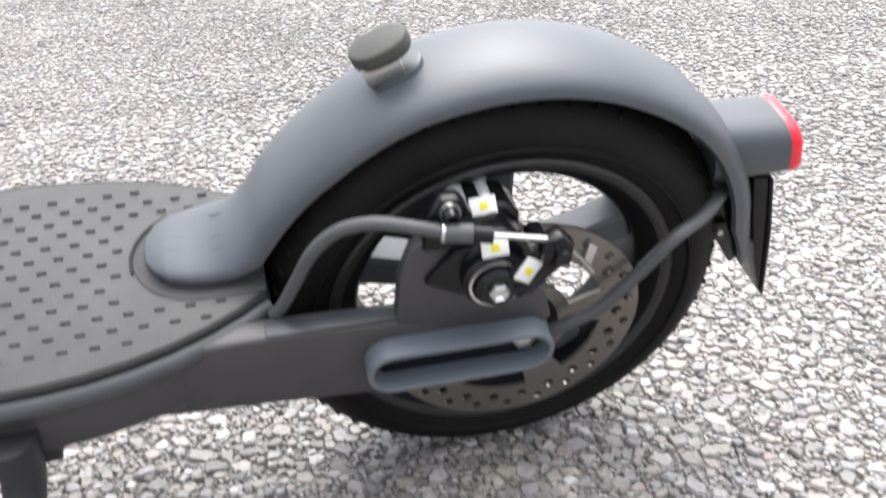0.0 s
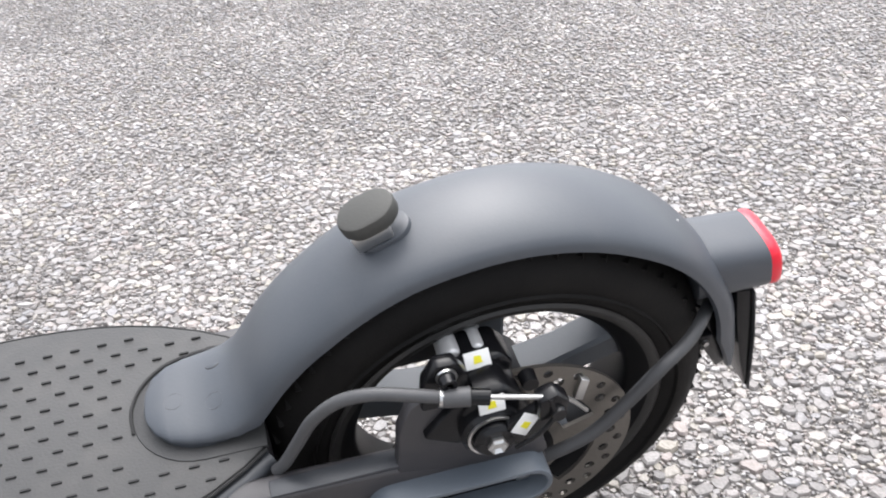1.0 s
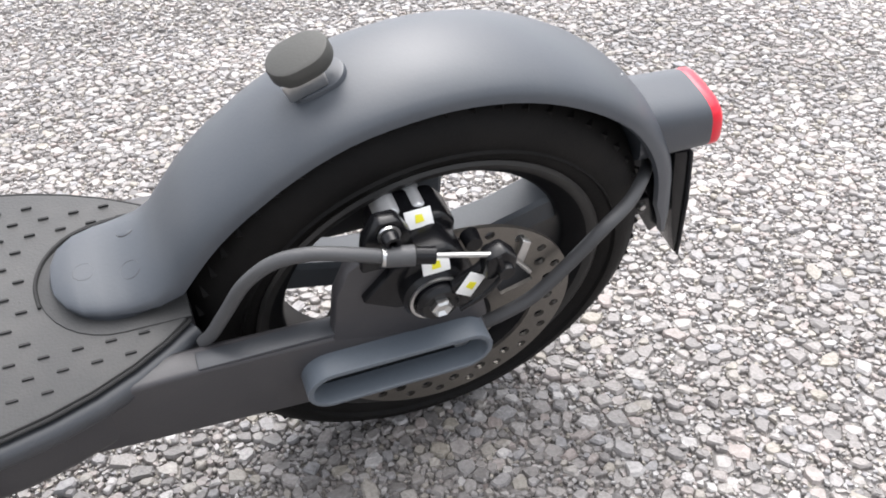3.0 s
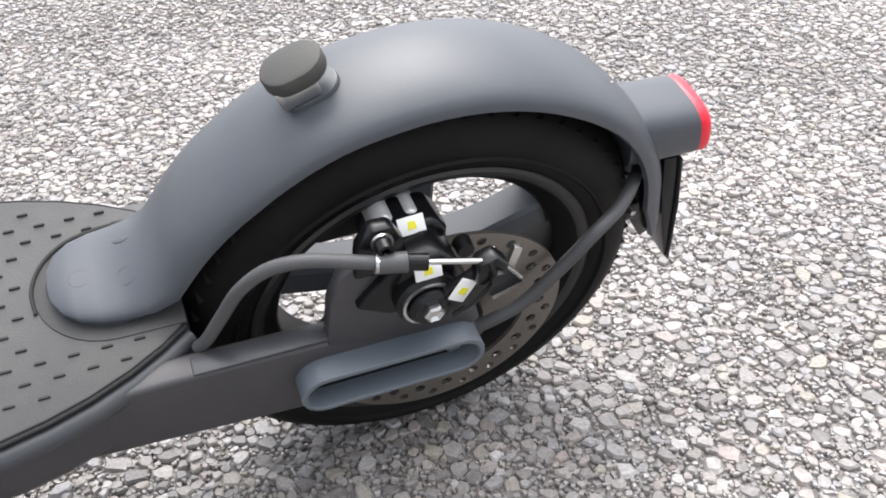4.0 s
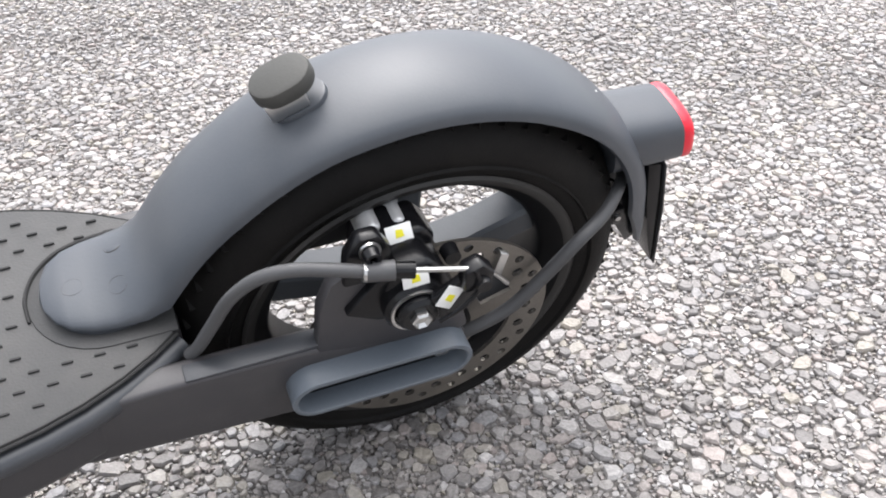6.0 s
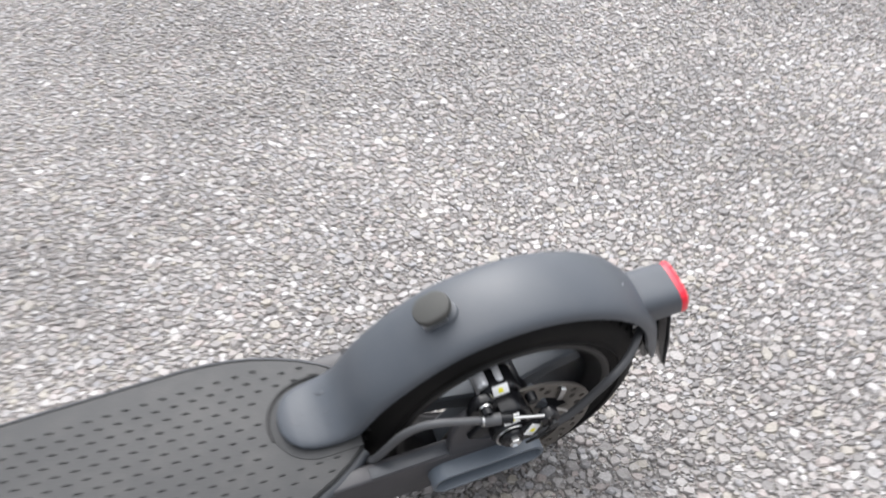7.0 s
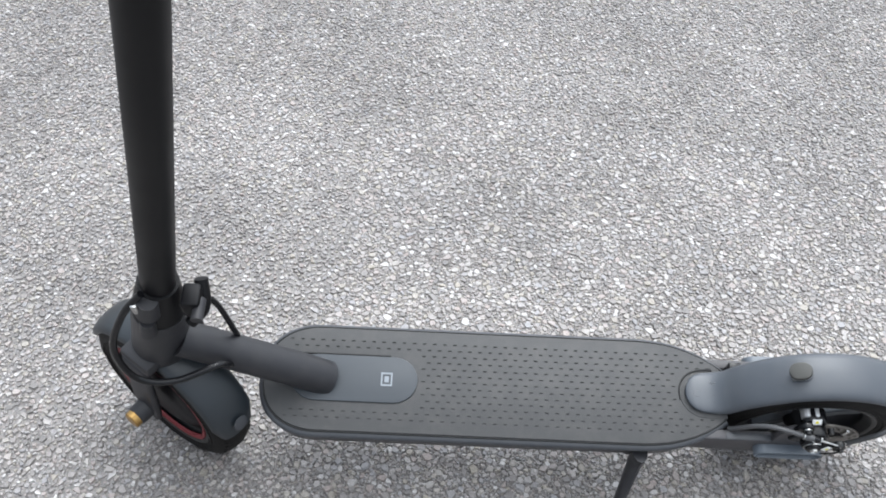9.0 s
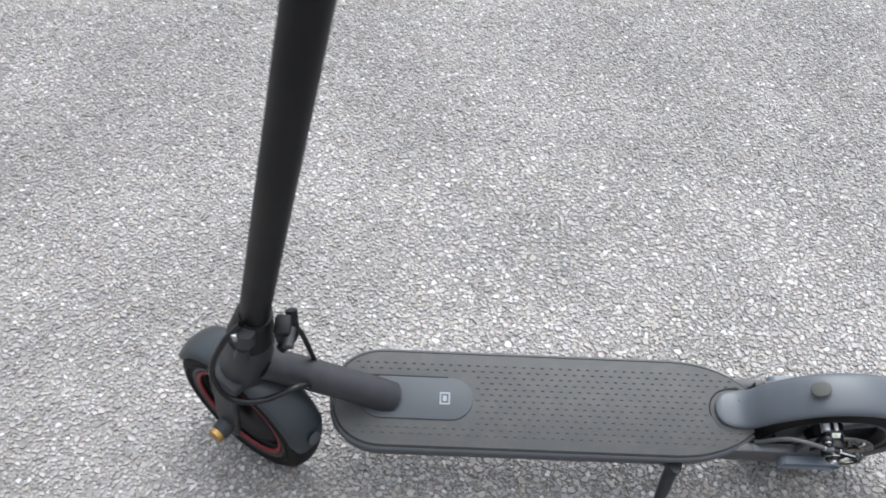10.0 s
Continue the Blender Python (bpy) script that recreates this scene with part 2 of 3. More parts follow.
# rear brake disc with holes and cut-outs
holes = [circle(0.0475 * math.cos(a), R + 0.0475 * math.sin(a), 0.0026, 10) for a in (2 * math.pi * k / 22 for k in range(22))]
holes += [circle(0.0525 * math.cos(a), R + 0.0525 * math.sin(a), 0.0022, 10) for a in (2 * math.pi * (k + 0.5) / 22 for k in range(22))]
for k in range(5):
    a0 = 2 * math.pi * k / 5 + 0.35
    arc = [(0.041 * math.cos(a0 + t * 0.16), R + 0.041 * math.sin(a0 + t * 0.16)) for t in range(6)]
    arc += [(0.026 * math.cos(a0 + t * 0.16), R + 0.026 * math.sin(a0 + t * 0.16)) for t in range(5, -1, -1)]
    holes.append(arc)
disc = part("brake_disc", prism(circle(0, R, 0.0572, 72), -0.0385, -0.0367, "y", holes=holes), M_DISC, rear_wheel, "drilled steel brake disc", smooth=False)
part("disc_carrier", lathe([(-0.0395, 0), (-0.0395, 0.02), (-0.028, 0.022), (-0.030, 0)], (0, 0, R), 30, closed=False), M_RIM, rear_wheel)

# ---- rear fender: an arch swept round the wheel, running into a flat foot on the deck ----


def fender_shell():
    stations = []
    C = Vector((0, 0, R))
    # foot, then neck, then arch: centre line, outward normal, half width, drop of the edges, roundness
    foot = [((-0.1492, 0.1440), 0.004, 0.001), ((-0.1482, 0.1470), 0.0095, 0.002), ((-0.1450, 0.1488), 0.0155, 0.003), ((-0.1390, 0.1497), 0.0202, 0.0038), ((-0.1310, 0.1503), 0.0230, 0.0046), ((-0.1235, 0.1513), 0.0242, 0.0058), ((-0.1160, 0.1540), 0.0250, 0.0085), ((-0.1105, 0.1585), 0.0256, 0.0110)]
    for (x, z), w, d in foot:
        stations.append((Vector((x, 0, z)), w, d))
    for deg in range(150, -6, -4):
        a = radians(deg)
        rad = 0.1200 + 0.0045 * max(0.0, min(1.0, (60 - deg) / 60)) - 0.0022 * max(0.0, 1 - abs(deg - 100) / 52) - 0.0014 * max(0.0, 1 - abs(deg - 130) / 20)
        p = C + Vector((rad * math.cos(a), 0, rad * math.sin(a)))
        w = 0.0260 + 0.0008 * min(1, (152 - deg) / 30)
        d = 0.0098 + 0.0004 * min(1, (152 - deg) / 30)
        if deg < 45:
            # the tail narrows, its side walls stay deep and end in a point
            w = w * (1 - 0.36 * (45 - deg) / 51)
            d = d + 0.0030 * min(1, (45 - deg) / 30)
        if deg < 10:
            d = d * (1 - 0.75 * (10 - deg) / 16)
        stations.append((p, w, d))
    bm = bmesh.new()
    n = 18
    outer, inner = [], []
    for i, (p, w, d) in enumerate(stations):
        q0, q1 = stations[max(i - 1, 0)][0], stations[min(i + 1, len(stations) - 1)][0]
        t = (q1 - q0).normalized()
        nor = Vector((-t.z, 0, t.x))
        if nor.dot(p - C) < 0:
            nor = -nor
        ro, ri = [], []
        for k in range(n + 1):
            u = -1 + 2 * k / n
            y = math.sin(u * math.pi / 2) * w
            drop = d * (1 - math.cos(u * math.pi / 2) ** 0.75 if abs(u) < 1 else 1)
            q = p + Vector((0, y, 0)) - nor * drop
            ro.append(bm.verts.new(q))
            ri.append(bm.verts.new(q - nor * 0.0028 * (1 - abs(u) ** 6 * 0.6) - Vector((0, 0.0022 * (1 if y > 0 else -1) * abs(u) ** 3, 0))))
        outer.append(ro), inner.append(ri)
    for A in (outer, inner):
        for a, b in zip(A, A[1:]):
            for k in range(n):
                bm.faces.new((a[k], a[k + 1], b[k + 1], b[k]))
    for a, b, c_, d_ in zip(outer, outer[1:], inner, inner[1:]):
        for k in (0, n):
            bm.faces.new((a[k], b[k], d_[k], c_[k]))
    for a, c_ in ((outer[0], inner[0]), (outer[-1], inner[-1])):
        for k in range(n):
            bm.faces.new((a[k], a[k + 1], c_[k + 1], c_[k]))
    return bm


fender = part("rear_fender", fender_shell(), M_FENDER, scooter, "satin blue-grey plastic rear fender")
foot_out = stadium(-0.1480, -0.100, 0, 0.0226, 12)
part("fender_foot", prism(foot_out, DECK + 0.0005, DECK + 0.0045, "z", 0.0006), M_FENDER, fender)
shell = BVHTree.FromObject(fender, bpy.context.evaluated_depsgraph_get())
for x, y in ((-0.1360, -0.0025), (-0.1193, -0.0088), (-0.1182, 0.0125)):
    spot, nor, _, _ = shell.ray_cast(Vector((x, y, 0.3)), Vector((0, 0, -1)))
    m = Matrix.Translation(spot) @ nor.to_track_quat("Z", "Y").to_matrix().to_4x4()
    cap_ = part("screw_cap", moved(lathe([(-0.002, 0.0039), (-0.00022, 0.0039), (-0.00012, 0.0037), (-0.00012, 0)], (0, 0, 0), 24, "z", closed=False), m), M_FENDER, fender)
    part("cap_seam", moved(lathe([(-0.0003, 0.0037), (0.00003, 0.0040), (-0.0003, 0.0043), (-0.001, 0.0040)], (0, 0, 0), 28, "z"), m), M_SIDE, cap_)
# one small white speck high on the fender's tail
for x, y in ((0.083, -0.004),):
    spot, nor, _, _ = shell.ray_cast(Vector((x, y, 0.3)), Vector((0, 0, -1)))
    m = Matrix.Translation(spot) @ nor.to_track_quat("Z", "Y").to_matrix().to_4x4()
    part("white_speck", moved(prism(circle(0, 0, 0.0005, 6), -0.0004, 0.0005, "z"), m), M_WHITE, fender, smooth=False)

# rubber-capped hook lug on the fender, onto which the folded stem clips
lug_m = Matrix.Translation((-0.0412, 0.000, 0.2162)) @ Matrix.Rotation(radians(-22), 4, "Y")
part("hook_base", moved(prism(stadium(-0.0115, 0.0115, 0, 0.0078), -0.006, 0.0030, "z", 0.001), lug_m), M_FENDER, fender)
part("hook_neck", moved(box(-0.0110, 0.004, -0.0072, 0.005, 0.003, 0.0115), lug_m), M_STEEL, fender)
part("hook_cap", moved(prism(stadium(-0.0130, 0.0108, 0, 0.0094, 12), 0.0096, 0.0166, "z", 0.0016), lug_m), M_CAP, fender, "brown-grey rubber cap of the hook")

# tail light on the fender
def pill_loft(rows, slant=0.2, n=36):
    """Rounded-box sections (x, z, half width, half height) joined along x, their planes leaning back."""
    bm = bmesh.new()
    rings = []
    for x, z, hy, hz in rows:
        ring = []
        for k in range(n):
            a = 2 * math.pi * k / n
            c, s_ = math.cos(a), math.sin(a)
            y, v = hy * math.copysign(abs(c) ** 0.6, c), hz * math.copysign(abs(s_) ** 0.6, s_)
            ring.append(bm.verts.new((x - slant * v, y, z + v)))
        rings.append(ring)
    for a, b in zip(rings, rings[1:]):
        for k in range(n):
            bm.faces.new((a[k], a[(k + 1) % n], b[(k + 1) % n], b[k]))
    bm.faces.new(rings[0])
    bm.faces.new(rings[-1])
    return bm


tail_light = part("tail_light", pill_loft([(0.092, 0.1655, 0.0175, 0.0150), (0.108, 0.1645, 0.0175, 0.0143), (0.126, 0.1640, 0.0175, 0.0136), (0.1285, 0.1640, 0.0172, 0.0132)]), M_FENDER, scooter, "tail light housing with a red lens")
part("lens", pill_loft([(0.1265, 0.1640, 0.0170, 0.0130), (0.1288, 0.1640, 0.0176, 0.0136), (0.1315, 0.1640, 0.0175, 0.0135), (0.1330, 0.1640, 0.0166, 0.0126), (0.1338, 0.1640, 0.0140, 0.0102)]), M_RED, tail_light, "clear red plastic lens")

# mud flap under the tail light, and the inner bracket that holds it
mud_flap = part("mud_flap", prism([(0.116, 0.150), (0.1245, 0.149), (0.1318, 0.116), (0.1385, 0.074), (0.1368, 0.0745), (0.1295, 0.096), (0.1215, 0.125)], -0.0125, 0.0125, "y", 0.0012), M_BLACK, scooter, "thin black mud flap")
part("flap_edge", prism([(0.1240, 0.149), (0.1253, 0.149), (0.1326, 0.116), (0.1393, 0.073), (0.1384, 0.073), (0.1314, 0.116)], -0.0140, 0.0140, "y", 0.0004), M_NECK, mud_flap)
part("inner_bracket", prism([(0.094, 0.150), (0.110, 0.140), (0.118, 0.104), (0.114, 0.101), (0.100, 0.124), (0.090, 0.136)], -0.0150, -0.0125, "y", 0.0008), M_BLACK, scooter)
part("bracket_clip", box(0.0985, 0.1050, -0.0185, -0.0145, 0.1205, 0.1310, 0.001), M_BLACK, scooter)
part("stay_bolt", lathe([(-0.0200, 0), (-0.0200, 0.0014), (-0.0180, 0.0018), (-0.0180, 0)], (0.1015, 0, 0.1265), 12, closed=False), M_STEEL, scooter)

# ---- deck ----


def deck_outline(inset=0.0, n=14):
    """Foot mat's edge, with a round nose and a tail that narrows to the wheel."""
    half = 0.0628 - inset
    near = []
    nose_x, nose_r = -0.632 + inset, 0.062
    for k in range(n + 1):
        a = math.pi / 2 * k / n
        near.append((nose_x + nose_r * (1 - math.cos(a)), -half * math.sin(a) ** 0.8))
    tail = [(-0.20, -half), (-0.185, -half * 0.985), (-0.170, -half * 0.955), (-0.155, -half * 0.90), (-0.140, -half * 0.82), (-0.125, -half * 0.71), (-0.112, -half * 0.585), (-0.102 - inset, -half * 0.47)]
    near += tail
    far = [(x, -y) for x, y in near[::-1] if abs(y) > 1e-6]
    return near + far


body_bm = prism(deck_outline(-0.001), BODY, DECK - 0.004, "z", 0.006, 3)
deck = part("deck", body_bm, M_SIDE, scooter, "dark grey aluminium deck body")
rim_pts = deck_outline(0.0)
ring = [Vector((x, y, DECK - 0.0085)) for x, y in rim_pts]
tail_break = next(k for k in range(len(ring) - 1) if ring[k].y < 0 and ring[k + 1].y > 0)
ordered = ring[tail_break + 1:] + ring[:tail_break + 1]
part("deck_bead", tube([tuple(v) for v in ordered], 0.0050, 12, 1), M_FRAME, deck, "rounded satin edge of the deck")
mat_gap_line = deck_outline(0.0005)
break_at = next(k for k in range(len(mat_gap_line) - 1) if mat_gap_line[k][1] < 0 < mat_gap_line[k + 1][1])
part("mat_gap", tube([(x, y, DECK - 0.0016) for x, y in mat_gap_line[break_at + 1:] + mat_gap_line[:break_at + 1]], 0.0008, 8, 1), M_GROOVE, deck)
foot_mat = part("foot_mat", prism(deck_outline(0.0015), DECK - 0.006, DECK, "z", 0.0012), M_MAT, deck, "grey rubber foot mat with rows of short raised ribs")

# short ribs of the mat, in staggered rows
ribs = []
for line_no in range(-6, 7):
    y = line_no * 0.0077
    x = -0.1195 - (0.0059 if line_no % 2 else 0.0)
    while x > -0.605:
        limit = 0.0535
        if x > -0.19:
            limit = 0.0535 * max(0.0, 1 - ((x + 0.19) / 0.088) ** 2 * 0.52)
        if x < -0.575:
            limit = 0.0535 * math.sqrt(max(0.0, 1 - ((-0.575 - x) / 0.06) ** 2))
        by_foot = x > -0.158 and abs(y) < 0.0295
        by_plate = -0.61 < x < -0.452 and abs(y) < 0.031
        if abs(y) < limit and not by_foot and not by_plate:
            ribs.append((x, y))
        x -= 0.0118


def rib_shape():
    return prism(stadium(-0.0021, 0.0021, 0, 0.00042, 3), -0.0004, 0.0008, "z", 0.0)


near_ribs = sorted(ribs, key=lambda p: -p[0])[:290]
shared = None
for x, y in near_ribs:
    if shared is None:
        first = part("rib", moved(rib_shape(), pose(0, 0, 0)), M_RIB, foot_mat, smooth=False)
        shared = first.data
        ob = first
    else:
        ob = new("rib", shared)
        ob.parent = foot_mat
    ob.location = (x, y, DECK)
rest = bmesh.new()
for x, y in ribs:
    if (x, y) not in near_ribs:
        bmesh.ops.create_cube(rest, size=1, matrix=Matrix.Translation((x, y, DECK + 0.0003)) @ Matrix.Diagonal((0.0042, 0.0008, 0.0010, 1)))
tagged(part("far_ribs", rest, M_RIB, foot_mat, smooth=False), kind="stuff")

# smooth recess round the fender's foot
part("foot_recess", prism([(-0.1015, -0.0285)] + [(-0.126 - 0.0285 * math.sin(a), -0.0285 * math.cos(a)) for a in (math.pi * k / 16 for k in range(17))] + [(-0.1015, 0.0285)], DECK - 0.001, DECK + 0.0006, "z", 0.0004), M_MAT, deck)
# dark crescent strip, laid on top in place of the shaded gap
part("gap_shade", tube([(x, y, DECK + 0.0006) for x, y in [(-0.115, 0.0290), (-0.128, 0.0284), (-0.141, 0.0245), (-0.1505, 0.0155), (-0.1548, 0.004), (-0.1543, -0.008)]], (0.0015, 0.0007), 6), M_GROOVE, deck)

# plate at the front of the deck
part("neck_plate", prism(stadium(-0.60, -0.456, 0, 0.0275, 12), DECK - 0.001, DECK + 0.0022, "z", 0.0008), M_PLATE, deck, "smooth grey plate with a small pale square mark")
part("plate_seam", box(-0.590, -0.488, 0.0278, 0.0295, DECK + 0.0002, DECK + 0.0016, 0.0002), M_GROOVE, deck)
mark = bmesh.new()
for y0, y1, x0, x1 in ((-0.0080, 0.0080, -0.4980, -0.4962), (-0.0080, 0.0080, -0.4868, -0.4850), (-0.0080, -0.0060, -0.4962, -0.4868), (0.0060, 0.0080, -0.4962, -0.4868), (-0.0036, 0.0036, -0.4940, -0.4890)):
    bmesh.ops.create_cube(mark, size=1, matrix=Matrix.Translation(((x0 + x1) / 2, (y0 + y1) / 2, DECK + 0.0024)) @ Matrix.Diagonal((x1 - x0, y1 - y0, 0.0008, 1)))
part("badge", mark, M_LOGO, deck, "pale square badge", smooth=False)

# rear arms that hold the wheel
for side, shift in ((-1, 0.0), (1, -0.006)):
    arm = prism([(-0.175, BODY - 0.001), (-0.06, 0.0935), (0.006, 0.095), (0.013, 0.104), (0.012, 0.118), (0.002, 0.125), (-0.045, 0.1345), (-0.098, 0.1365), (-0.115, 0.1365), (-0.175, 0.1345)], side * (0.0390 + shift), side * (0.0512 + shift), "y", 0.0022, 3)
    part("rear_arm", arm, M_SIDE, scooter, "dark grey rear dropout arm")
    part("axle_cover", prism(stadium(-0.0670, 0.0112, 0.1152, 0.0112, 12), side * (0.0445 + shift), side * (0.0615 + shift), "y", 0.0007, 2, holes=[stadium(-0.0645, 0.0088, 0.1150, 0.0086, 10)]), M_COVER, scooter, "open oval grey cover over the axle end")
    # black sheet added inside the opening to give the hole its deep shade
    part("axle_hole_shade", prism(stadium(-0.0648, 0.0091, 0.1150, 0.0089, 10), side * (0.0505 + shift), side * (0.0518 + shift), "y"), M_BLACK, scooter)
    part("axle_nut", lathe([(side * (0.0510 + shift), 0), (side * (0.0510 + shift), 0.0048), (side * (0.0545 + shift), 0.0048), (side * (0.0555 + shift), 0.0032), (side * (0.0555 + shift), 0)], (0.000, 0, 0.1150), 6, closed=False), M_STEEL, scooter)
part("cable_plate", box(-0.104, -0.050, -0.0505, -0.0425, 0.1350, 0.1371, 0.0006), M_FRAME, scooter)
part("reflector_latch", box(-0.097, -0.083, 0.024, 0.036, DECK - 0.006, DECK + 0.012, 0.0015), M_BLACK, scooter)

# ---- rear brake caliper ----
caliper = new("brake_caliper")
caliper.parent = scooter
caliper.rotation_euler = (radians(-2.3), 0, 0)
AX0 = (-0.016, 0, 0.156)
part("mount_plate", prism([(-0.053, 0.130), (-0.051, 0.155), (-0.046, 0.168), (-0.038, 0.174), (-0.031, 0.172), (-0.027, 0.160), (-0.024, 0.150), (-0.004, 0.146), (0.008, 0.138), (0.012, 0.122), (0.004, 0.118)], -0.0565, -0.0490, "y", 0.0012), M_SIDE, caliper, "dark grey caliper bracket")
part("caliper_body", prism([(-0.026, 0.142), (-0.027, 0.164), (-0.021, 0.174), (-0.010, 0.176), (-0.003, 0.168), (0.004, 0.152), (-0.001, 0.140)], -0.063, -0.044, "y", 0.004, 3), M_BLACK, caliper, "gloss black brake caliper")
part("caliper_ear", prism([(-0.042, 0.168), (-0.0405, 0.183), (-0.0355, 0.1915), (-0.028, 0.1915), (-0.023, 0.183), (-0.023, 0.168)], -0.0590, -0.0520, "y", 0.0015), M_BLACK, caliper)
part("caliper_foot", prism([(-0.0420, 0.1535), (-0.0300, 0.1680), (-0.0180, 0.1700), (-0.0160, 0.1440), (-0.0290, 0.1460)], -0.0605, -0.0540, "y", 0.0012), M_BLACK, caliper)
part("caliper_head", prism([(-0.027, 0.158), (-0.027, 0.172), (-0.020, 0.1765), (-0.006, 0.1765), (-0.001, 0.170), (-0.001, 0.158)], -0.0470, -0.028, "y", 0.003, 3), M_BLACK, caliper)
# two pale bars side by side behind the caliper head
for dx in (-0.0240, -0.0135):
    part("pale_bar", prism([(dx - 0.0042, 0.164), (dx - 0.0042, 0.175), (dx, 0.1785), (dx + 0.0042, 0.175), (dx + 0.0042, 0.164)], -0.041, -0.018, "y", 0.002, 3), M_CAST, caliper, "pale grey bar behind the caliper")
part("adjuster_ring", lathe([(-0.060, 0.008), (-0.060, 0.0125), (-0.066, 0.0125), (-0.0675, 0.0112), (-0.0675, 0.008)], AX0, 30), M_BLACK, caliper)
part("thin_ring", lathe([(-0.0675, 0.0095), (-0.0675, 0.0106), (-0.0685, 0.0106), (-0.0685, 0.0095)], AX0, 30), M_STEEL, caliper)
part("adjuster", lathe([(-0.060, 0), (-0.060, 0.0085), (-0.0705, 0.0085), (-0.072, 0.007), (-0.072, 0)], AX0, 26, closed=False), M_BLACK, caliper)
part("adjuster_bolt", lathe([(-0.071, 0), (-0.071, 0.0042), (-0.0738, 0.0042), (-0.0744, 0.0034), (-0.0730, 0.0022), (-0.0730, 0)], AX0, 6, closed=False), M_STEEL, caliper, "bright steel adjuster bolt")
part("pull_arm", prism([(-0.012, 0.152), (-0.012, 0.164), (-0.002, 0.170), (0.004, 0.176), (0.011, 0.173), (0.010, 0.164), (0.002, 0.156), (-0.003, 0.150)], -0.0715, -0.0675, "y", 0.0012), M_BLACK, caliper)
part("wire_clamp", prism([(-0.001, 0.168), (-0.001, 0.179), (0.006, 0.1815), (0.011, 0.176), (0.010, 0.166)], -0.0760, -0.0680, "y", 0.0015), M_BLACK, caliper)
part("clamp_bolt", lathe([(-0.0785, 0), (-0.0785, 0.0030), (-0.0750, 0.0034), (-0.0750, 0)], (0.0060, 0, 0.1725), 12, closed=False), M_BLACK, caliper)
part("mount_bolt", lathe([(-0.0640, 0.0014), (-0.0650, 0.0016), (-0.0650, 0.0030), (-0.0600, 0.0034), (-0.0600, 0)], (-0.032, 0, 0.1865), 14, closed=False), M_BLACK, caliper)
part("mount_bolt_washer", lathe([(-0.0608, 0.0034), (-0.0608, 0.0042), (-0.0598, 0.0042), (-0.0598, 0.0034)], (-0.032, 0, 0.1865), 14), M_STEEL, caliper)
part("mount_bolt", lathe([(-0.0560, 0), (-0.0560, 0.0034), (-0.0500, 0.0038), (-0.0500, 0)], (0.0030, 0, 0.1655), 12, closed=False), M_BLACK, caliper)
part("spring", tube([(0.011, -0.066, 0.168), (0.018, -0.063, 0.159), (0.026, -0.060, 0.147)], 0.0010, 8), M_STEEL, caliper)
part("pad_clip", prism([(0.0265, 0.138), (0.0290, 0.150), (0.0330, 0.148), (0.0305, 0.136)], -0.0470, -0.0410, "y", 0.0006), M_STEEL, caliper)
for p, tilt_x, spin in (((-0.0162, -0.0468, 0.1772), 52, 3), ((-0.0162, -0.0650, 0.1715), 66, 2), ((-0.0052, -0.0722, 0.1645), 86, 58)):
    m = Matrix.Translation(p) @ Matrix.Rotation(radians(tilt_x), 4, "X") @ Matrix.Rotation(radians(spin), 4, "Z")
    st_ = part("sticker", moved(box(-0.0052, 0.0052, -0.0034, 0.0034, 0, 0.0007, 0.0002), m), M_WHITE, caliper, "white sticker with a yellow spot")
    part("yellow_spot", moved(prism([(-0.0017, -0.0015), (0.0017, -0.0014), (0.0014, 0.0013), (-0.0012, 0.0016)], 0.0006, 0.0010, "z"), m), M_YELLOW, st_, smooth=False)

# brake cable, its ferrule and the bare wire
cable = new("brake_cable")
cable.parent = scooter
cable.rotation_euler = (radians(-2.3), 0, 0)
part("sheath", tube([(-0.100, -0.043, 0.134), (-0.096, -0.045, 0.140), (-0.0895, -0.048, 0.154), (-0.082, -0.052, 0.1705), (-0.072, -0.056, 0.1820), (-0.060, -0.060, 0.1865), (-0.047, -0.063, 0.1850), (-0.034, -0.065, 0.1815)], 0.0026, 12), M_GREYHOSE, cable, "dark grey cable sheath")
part("ring_clip", tube([(-0.0362, -0.0646, 0.1818), (-0.0348, -0.0649, 0.1816)], 0.0038, 12, 1), M_STEEL, cable)
part("ferrule", tube([(-0.035, -0.065, 0.1816), (-0.025, -0.067, 0.1812)], 0.0038, 10, 1), M_GREYHOSE, cable)
part("boot", tube([(-0.025, -0.067, 0.1812), (-0.0180, -0.0685, 0.1803)], 0.0033, 12, 1), M_BLACK, cable)
part("wire", tube([(-0.0180, -0.0685, 0.1803), (-0.008, -0.0710, 0.1797), (0.001, -0.0730, 0.1788)], 0.0011, 8), M_STEEL, cable, "bare bright steel wire")
part("wire_end", tube([(0.003, -0.0760, 0.180), (0.0045, -0.0775, 0.172), (-0.001, -0.0770, 0.163), (-0.009, -0.0745, 0.154)], 0.0010, 8), M_BLACK, cable)
part("light_cable", tube([(0.104, -0.010, 0.146), (0.0975, -0.0185, 0.1490), (0.0830, -0.0320, 0.1500), (0.0664, -0.0415, 0.1490), (0.0505, -0.0440, 0.1325), (0.036, -0.0450, 0.1180), (0.022, -0.0445, 0.1100), (0.008, -0.0430, 0.1040)], 0.0030, 10, squash=0.55), M_CABLE, scooter, "flat dark grey tail light cable")

